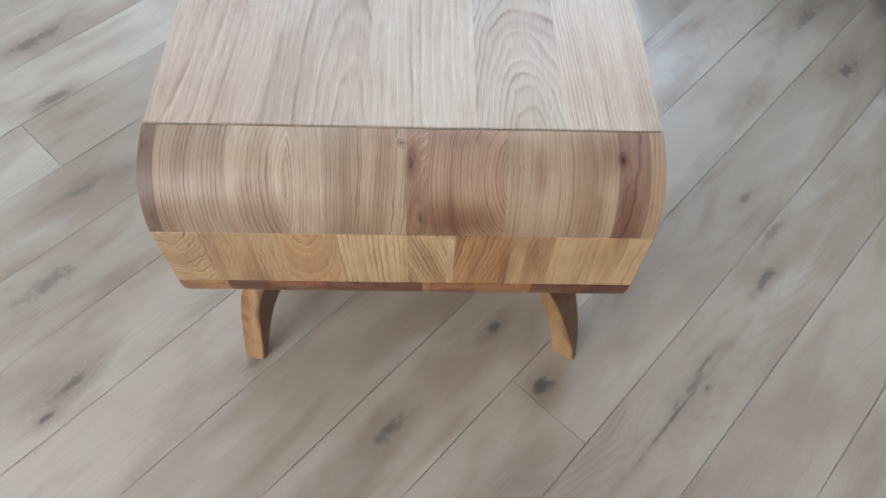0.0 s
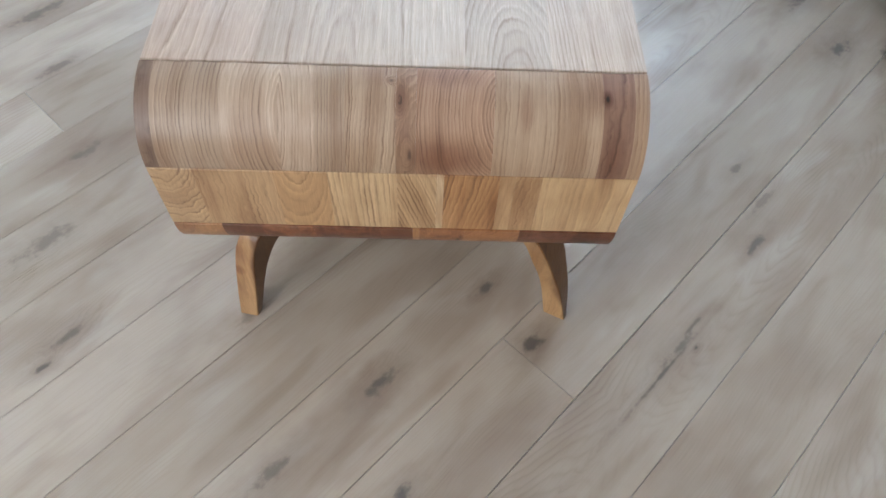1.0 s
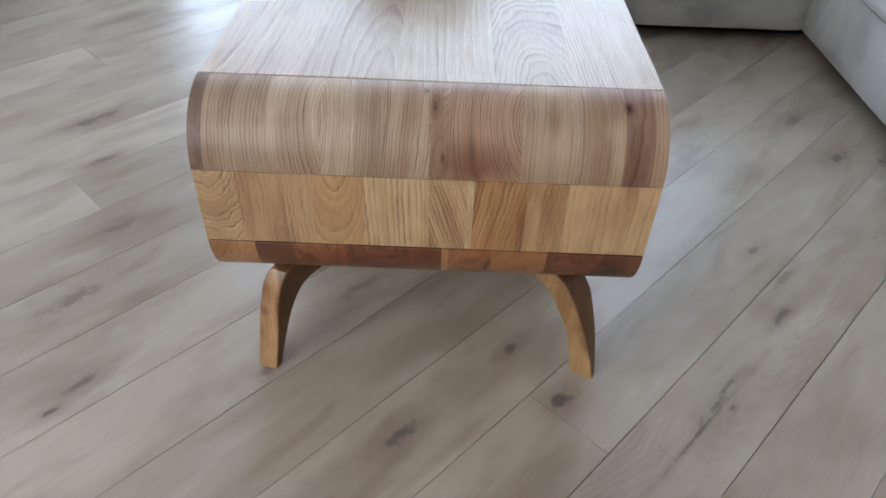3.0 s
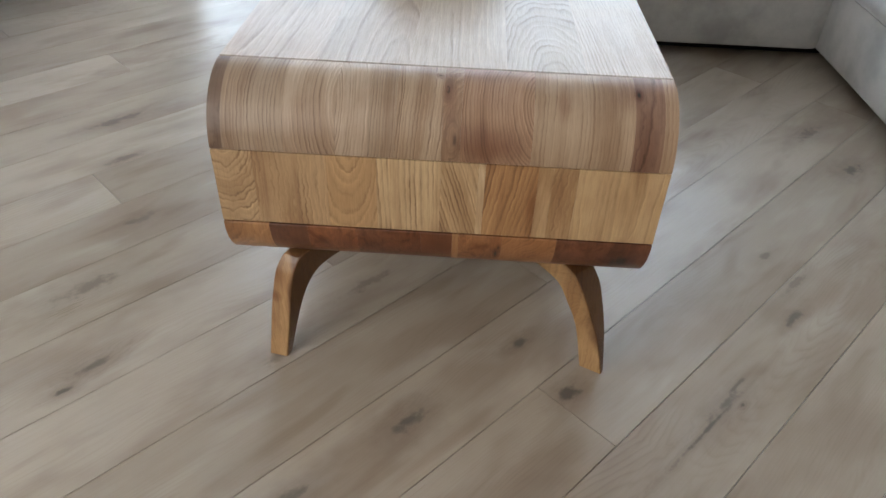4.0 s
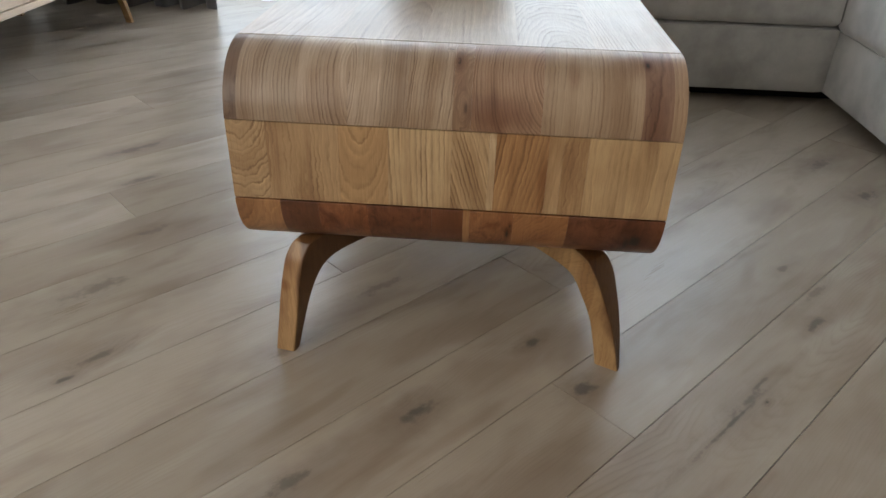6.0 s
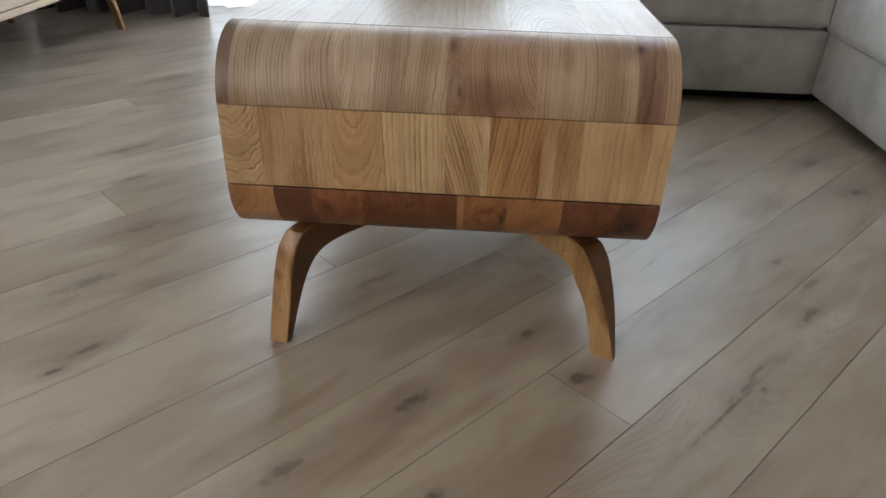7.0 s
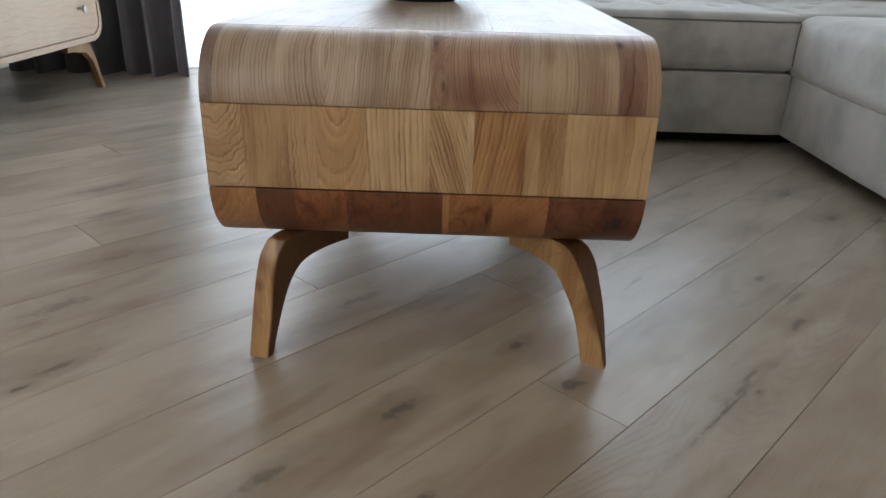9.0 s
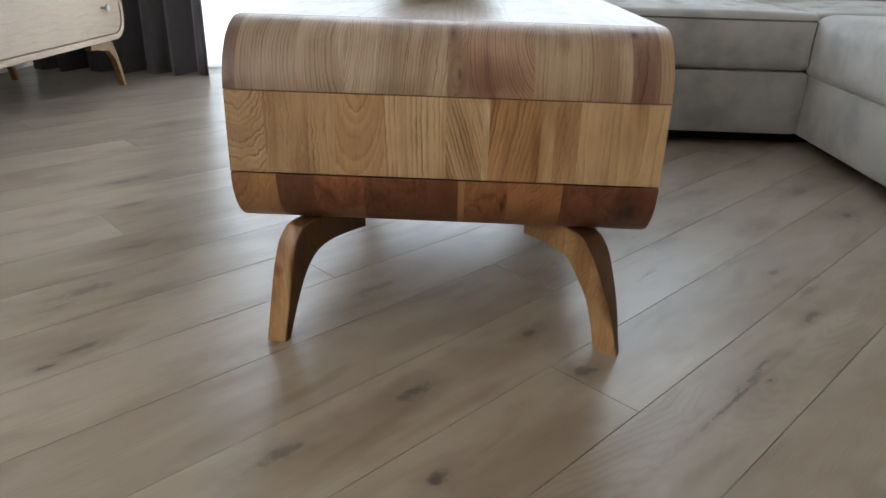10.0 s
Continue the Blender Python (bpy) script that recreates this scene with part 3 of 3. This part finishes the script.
    left = [[(-0.271, 0.012, 0), (-0.240, 0.006, 0), (-0.235, 0.022, 0), (-0.262, 0.036, 0)],
            [(-0.263, 0.022, 0.075), (-0.231, 0.014, 0.075), (-0.220, 0.040, 0.07), (-0.246, 0.054, 0.07)],
            [(-0.256, 0.032, 0.13), (-0.225, 0.024, 0.13), (-0.208, 0.056, 0.110), (-0.232, 0.070, 0.110)],
            [(-0.247, 0.045, 0.168), (-0.217, 0.033, 0.168), (-0.193, 0.076, 0.134), (-0.216, 0.090, 0.134)],
            [(-0.225, 0.066, 0.189), (-0.198, 0.055, 0.189), (-0.168, 0.102, 0.145), (-0.190, 0.118, 0.145)],
            [(-0.150, 0.165, 0.189), (-0.131, 0.140, 0.189), (-0.131, 0.140, 0.148), (-0.150, 0.165, 0.148)]]
    right = [[(0.284, 0.024, 0), (0.278, 0.010, 0), (0.243, 0.027, 0), (0.262, 0.048, 0)],
             [(0.275, 0.036, 0.075), (0.259, 0.014, 0.075), (0.229, 0.043, 0.07), (0.248, 0.064, 0.07)],
             [(0.264, 0.050, 0.13), (0.238, 0.022, 0.13), (0.211, 0.058, 0.110), (0.234, 0.080, 0.110)],
             [(0.252, 0.062, 0.168), (0.220, 0.032, 0.168), (0.195, 0.078, 0.134), (0.218, 0.098, 0.134)],
             [(0.228, 0.080, 0.189), (0.198, 0.054, 0.189), (0.168, 0.102, 0.145), (0.190, 0.125, 0.145)],
             [(0.150, 0.165, 0.189), (0.131, 0.140, 0.189), (0.131, 0.140, 0.148), (0.150, 0.165, 0.148)]]
    for shape, wood in ((left, SHADED_HEART_LEG_WOOD), (right, SHADED_EDGE_LEG_WOOD)):
        table_leg(root, shape, wood)
        table_leg(root, [[(x, TL - y, z) for x, y, z in ring] for ring in shape], LEG_WOOD)
    return root


coffee_table()


def bowl():
    profile = [(0.002, 0.0), (0.060, 0.0), (0.066, 0.004), (0.066, 0.010), (0.072, 0.018), (0.085, 0.032), (0.100, 0.055), (0.108, 0.080),
               (0.108, 0.100), (0.104, 0.112), (0.099, 0.110), (0.101, 0.098), (0.100, 0.080), (0.092, 0.058), (0.075, 0.036), (0.05, 0.024), (0.002, 0.02)]
    ob = part("bowl", revolve([(r * (1.06 + 0.14 * min(1.0, z / 0.03)), z) for r, z in profile], 64, (-0.040, 0.625, TH)), BOWL)
    return tagged(ob, "dark slate glazed round bowl on the tabletop", "bowl")


bowl()

# ---- sofa ----


def cushion(lo, hi, r, n=(24, 24, 8), puff=0.0, front=(0, 0, 0), tufts=()):
    """A soft box: rounded by r, swollen by puff on top and by front on its sides, with buttoned dimples."""
    lo, hi = Vector(lo), Vector(hi)
    mid, half = (lo + hi) / 2, (hi - lo) / 2
    bm = bmesh.new()
    seen = {}

    def vert(i, j, k):
        key = (i, j, k)
        if key in seen:
            return seen[key]
        q = Vector([(2 * c / m - 1) for c, m in zip(key, n)])
        p = Vector([a * h for a, h in zip(q, half)])
        inner = Vector([max(-(h - r), min(h - r, a)) for a, h in zip(p, half)])
        d = p - inner
        if d.length > 1e-6:
            p = inner + d.normalized() * r
        swell = [1 - abs(c) ** 3 for c in q]
        if q.z > 0.99:
            p.z += puff * swell[0] * swell[1]
            w = mid + p
            for bx, by, depth, wide in tufts:
                e = ((w.x - bx) ** 2 + (w.y - by) ** 2) / wide ** 2
                p.z -= depth * math.exp(-e)
            p.z += 0.002 * noise.noise((w.x * 7, w.y * 7, 0))
        for axis in (0, 1):
            if abs(q[axis]) > 0.99:
                p[axis] += math.copysign(front[axis], q[axis]) * swell[1 - axis] * swell[2]
                p[axis] += 0.002 * noise.noise((p.x * 5, p.y * 5, p.z * 9))
        seen[key] = bm.verts.new(mid + p)
        return seen[key]

    nx, ny, nz = n
    for i in range(nx):
        for j in range(ny):
            for k in (0, nz):
                bm.faces.new((vert(i, j, k), vert(i + 1, j, k), vert(i + 1, j + 1, k), vert(i, j + 1, k)))
    for i in range(nx):
        for k in range(nz):
            for j in (0, ny):
                bm.faces.new((vert(i, j, k), vert(i + 1, j, k), vert(i + 1, j, k + 1), vert(i, j, k + 1)))
    for j in range(ny):
        for k in range(nz):
            for i in (0, nx):
                bm.faces.new((vert(i, j, k), vert(i, j + 1, k), vert(i, j + 1, k + 1), vert(i, j, k + 1)))
    return bm


def sofa():
    root = empty("corner_sofa", "grey velour corner sofa with tufted seat on a dark plinth", "sofa")
    part("plinth", box((0.28, 1.45, 0.0), (2.2, 2.28, 0.05)), BLACK, root, "black recessed plinth")
    part("plinth", box((1.19, -0.16, 0.0), (2.2, 1.446, 0.05)), BLACK, root, "black recessed plinth")
    part("base", cushion((0.22, 1.355, 0.043), (1.098, 2.30, 0.243), 0.014, (30, 20, 8), 0, (0.0, 0.004, 0)), SOFA, root)
    tufts = [(0.32 + 0.18 * i + (0.09 if j % 2 else 0), 1.50 + 0.14 * j, 0.011, 0.026) for i in range(5) for j in range(4)]
    part("seat_cushion", cushion((0.22, 1.350, 0.247), (1.092, 2.10, 0.420), 0.022, (72, 72, 10), 0.018, (0.003, 0.010, 0), tufts), SOFA, root, "buttoned tufted seat cushion")
    part("base", cushion((1.100, -0.25, 0.040), (2.25, 2.30, 0.233), 0.014, (24, 40, 8), 0, (0.004, 0.0, 0)), SOFA, root)
    part("seat_cushion", cushion((1.088, -0.24, 0.219), (2.20, 1.425, 0.416), 0.050, (44, 70, 14), 0.022, (0.008, 0.004, 0), [(1.42 + 0.3 * i, 0.2 + 0.3 * j, 0.01, 0.06) for i in range(3) for j in range(4)]), SOFA, root)
    part("seat_cushion", cushion((1.10, 1.43, 0.246), (2.20, 2.10, 0.418), 0.03, (60, 50, 10), 0.018, (0.0, 0.0, 0), [(1.2 + 0.18 * i + (0.09 if j % 2 else 0), 1.62 + 0.12 * j, 0.011, 0.026) for i in range(5) for j in range(4)]), SOFA, root, "buttoned tufted seat cushion")
    def tube(points, r=0.0032):
        rings = []
        for i, p in enumerate(points):
            d = (Vector(points[min(i + 1, len(points) - 1)]) - Vector(points[max(i - 1, 0)])).normalized()
            a = d.orthogonal().normalized()
            b = d.cross(a)
            rings.append([Vector(p) + (a * math.cos(k * math.pi / 4) + b * math.sin(k * math.pi / 4)) * r for k in range(8)])
        return loft(rings)
    # welts along the seat's front edge and down its corner
    edge = [(x, 1.3495 - 0.0055 * (1 - abs((x - 0.656) / 0.436) ** 3), 0.399) for x in np.linspace(0.235, 1.080, 24)]
    part("piping", tube(edge), WELT, root, "thin grey seam welt")
    part("piping", tube([(1.0855 - 0.004 * math.sin(t), 1.3565 - 0.004 * math.sin(t), 0.265 + 0.130 * k / 8) for k, t in enumerate(np.linspace(0, math.pi, 9))]), WELT, root, "thin grey seam welt")
    part("backrest", cushion((0.80, 2.07, 0.236), (2.25, 2.30, 0.74), 0.06, (40, 10, 16), 0.0, (0.0, 0.015, 0)), SOFA, root)
    return root


sofa()

# ---- cabinet by the window ----


def rounded_rect(y0, y1, z0, z1, r, steps=8):
    pts = []
    for cy, cz, a0 in ((y1 - r, z1 - r, 0), (y0 + r, z1 - r, 90), (y0 + r, z0 + r, 180), (y1 - r, z0 + r, 270)):
        for k in range(steps + 1):
            a = radians(a0 + 90 * k / steps)
            pts.append((cy + r * math.cos(a), cz + r * math.sin(a)))
    return pts


def cabinet():
    root = empty("low_cabinet", "pale oak low cabinet with rounded corners on splayed legs", "cabinet")
    y0, y1, z0, z1, xf, xb = 0.15, 2.045, 0.195, 0.585, -1.415, -1.92
    r = 0.085

    def uvs(bm):
        return grain_uv(bm, lambda c: (c.z, c.y), lambda c: (c.z - 0.1, (c.y - 1.5) * 0.2), (0.13, 0.4))
    outer, inner = rounded_rect(y0, y1, z0, z1, r), rounded_rect(y0 + 0.022, y1 - 0.022, z0 + 0.022, z1 - 0.022, r - 0.022)
    rings = [[(xb, y, z) for y, z in outer], [(xf - 0.003, y, z) for y, z in outer], [(xf, y * 0.997 + 0.003 * 1.48, z * 0.994 + 0.006 * 0.39) for y, z in outer],
             [(xf, y, z) for y, z in inner], [(xf - 0.02, y, z) for y, z in inner], [(xb + 0.01, y, z) for y, z in inner]]
    part("body", uvs(loft(rings)), CABINET_WOOD, root)
    doors = []
    for f0, f1, flat_side in ((y0 + 0.0255, 1.098, 1), (1.1015, y1 - 0.0255, -1)):
        face = []
        for y, z in rounded_rect(f0, f1, z0 + 0.0255, z1 - 0.0255, r - 0.0255):
            square = (y - (f0 + f1) / 2) * flat_side > 0
            if square:
                edge = f1 if flat_side > 0 else f0
                if abs(y - edge) < r - 0.0255 + 1e-6:
                    y, z = edge, (z0 + 0.0255 if z < z0 + r else z1 - 0.0255 if z > z1 - r else z)
            face.append((y, z))
        clean = [p for i, p in enumerate(face) if (Vector(p) - Vector(face[i - 1])).length > 1e-5]
        doors.append(part("drawer_front", uvs(loft([[(xf - 0.02, y, z) for y, z in clean], [(xf - 0.004, y, z) for y, z in clean]])), CABINET_WOOD, root, "pale oak drawer front"))
    door = doors[1]
    knob = revolve([(0.001, 0.0), (0.006, 0.0), (0.005, 0.014), (0.006, 0.018), (0.013, 0.021), (0.014, 0.026), (0.012, 0.030), (0.001, 0.031)], 24)
    bmesh.ops.transform(knob, matrix=pose(xf - 0.004, 1.878, 0.323, 0, 90, 0), verts=knob.verts[:])
    part("knob", knob, CHROME, door, "small round steel knob")

    def leg(x, y, sx, sy):
        """A board leg with a curved shoulder; sx, sy: the way it splays."""
        prof = [((0.003, 0.0), (0.020, 0.0)), ((-0.016, 0.06), (0.004, 0.06)), ((-0.038, 0.118), (-0.016, 0.125)), ((-0.075, 0.153), (-0.032, 0.165)),
                ((-0.16, 0.166), (-0.05, 0.188)), ((-0.20, 0.168), (-0.19, 0.190))]
        d = Vector((sx * 0.35, sy, 0)).normalized()
        w = Vector((d.y, -d.x, 0)) * 0.012
        rings = []
        for (iu, iz), (ou, oz) in prof:
            a, b = Vector((x, y, iz)) + d * (iu - 0.01), Vector((x, y, oz)) + d * (ou - 0.01)
            rings.append([a - w, a + w, b + w, b - w])
        bm = loft(rings)
        grain_uv(bm, lambda c: (c.y, c.z), lambda c: (c.y, c.z))
        part("leg", bm, LEG_WOOD, root)
    leg(-1.445, 2.01, 0.2, 1)
    leg(-1.93, 2.04, -0.2, 1)
    leg(-1.495, 1.030, 0.2, 1)
    leg(-1.90, 1.045, -0.2, 1)
    leg(-1.45, 0.185, 0.2, -1)
    leg(-1.90, 0.185, -0.2, -1)
    return root


cabinet()

# ---- curtains ----


def curtain(name, x0, x1, y, z0, z1, waves, depth, material, label, seed, thick):
    rng = random.Random(seed)
    n = int((x1 - x0) * 140)
    phases = [rng.uniform(0, 6.28) for _ in range(4)]
    rows = 10
    bm = bmesh.new()
    sheets = []
    for side in (0, 1):
        grid = []
        for k in range(rows + 1):
            z = z0 + (z1 - z0) * k / rows
            line = []
            for i in range(n + 1):
                f = i / n
                a = 2 * math.pi * waves * (f + 0.02 * math.sin(5 * f + phases[0]))
                amp = depth * (0.75 + 0.3 * math.sin(3.1 * a / waves + phases[1]))
                off = amp * (math.sin(a + phases[2]) + 0.28 * math.sin(2 * a + phases[3] + 0.5 * z))
                sway = 0.01 * math.sin(a * 0.5 + z * 1.3)
                line.append(bm.verts.new((x0 + (x1 - x0) * f + sway, y + off * (1.1 - 0.1 * k / rows) + side * thick, z)))
            grid.append(line)
        sheets.append(grid)
    for side, grid in enumerate(sheets):
        for a, b in zip(grid, grid[1:]):
            for i in range(n):
                bm.faces.new((a[i], a[i + 1], b[i + 1], b[i]) if side else (a[i], b[i], b[i + 1], a[i + 1]))
    a, b = sheets
    for k in range(rows):
        for i in (0, n):
            bm.faces.new((a[k][i], a[k + 1][i], b[k + 1][i], b[k][i]))
    for i in range(n):
        for k in (0, rows):
            bm.faces.new((a[k][i], a[k][i + 1], b[k][i + 1], b[k][i]))
    return tagged(part(name, bm, material), label, "curtain")


curtain("drape", -2.02, -1.19, 2.33, -0.004, 2.5, 6.5, 0.060, DRAPE, "charcoal grey floor-length drape hanging in folds", 3, 0.004)
curtain("sheer_curtain", -1.65, 1.65, 2.54, -0.004, 2.5, 23, 0.022, VOILE, "white sheer floor-length curtain glowing with daylight", 5, 0.002)

# ---- floor ----
floor = setting("floor", box((X0 - 0.1, Y0 - 0.1, -0.06), (X1 + 0.1, Y1 + 0.1, -0.012)), JOINT, "grey-beige oak plank floor laid diagonally", "floor")
PITCH, START, LENGTH = 0.1535, 0.0105, 2.2
ENDS = {-2: 0.099, 5: -0.174, 0: 0.310, 2: 0.036, 12: -0.048, 9: 0.127}
ca, sa = math.cos(radians(FLOOR_ANGLE)), math.sin(radians(FLOOR_ANGLE))


def plank(a0, a1, b0, b1):
    """One plank with eased edges, cut where it passes the walls."""
    g, e = 0.0005, 0.0002
    rings = []
    for z, inset in ((-0.012, g), (-e, g), (0.0, g + e)):
        rings.append([(a0 + inset, b0 + inset, z), (a1 - inset, b0 + inset, z), (a1 - inset, b1 - inset, z), (a0 + inset, b1 - inset, z)])
    bm = loft(rings)
    bm.transform(Matrix.Rotation(radians(FLOOR_ANGLE), 4, "Z"))
    for co, no in (((X0 - 0.05, 0, 0), (-1, 0, 0)), ((X1 + 0.05, 0, 0), (1, 0, 0)), ((0, Y0 - 0.05, 0), (0, -1, 0)), ((0, Y1 + 0.05, 0), (0, 1, 0))):
        bmesh.ops.bisect_plane(bm, geom=bm.verts[:] + bm.edges[:] + bm.faces[:], plane_co=co, plane_no=no, clear_outer=True)
    if not bm.faces:
        bm.free()
        return
    mid_a, mid_b = (a0 + a1) / 2, (b0 + b1) / 2
    grain_uv(bm, lambda c: (-c.x * sa + c.y * ca, c.x * ca + c.y * sa), lambda c: (-c.x * sa + c.y * ca - mid_b, c.x * ca + c.y * sa - mid_a))
    part("plank", bm, PLANK, floor, smooth=False)


rng = random.Random(11)
for k in range(-46, 46):
    b0 = START + PITCH * k
    first = ENDS.get(k, 1.35 + rng.uniform(0, 0.35) if k < 4 else -0.95 + rng.uniform(-0.3, 0.0))
    for m in range(-3, 4):
        a0 = first + LENGTH * m
        corners = [(a * ca - b * sa, a * sa + b * ca) for a in (a0, a0 + LENGTH) for b in (b0, b0 + PITCH)]
        if max(c[0] for c in corners) > X0 and min(c[0] for c in corners) < X1 and max(c[1] for c in corners) > Y0 and min(c[1] for c in corners) < Y1:
            plank(a0, a0 + LENGTH, b0, b0 + PITCH)
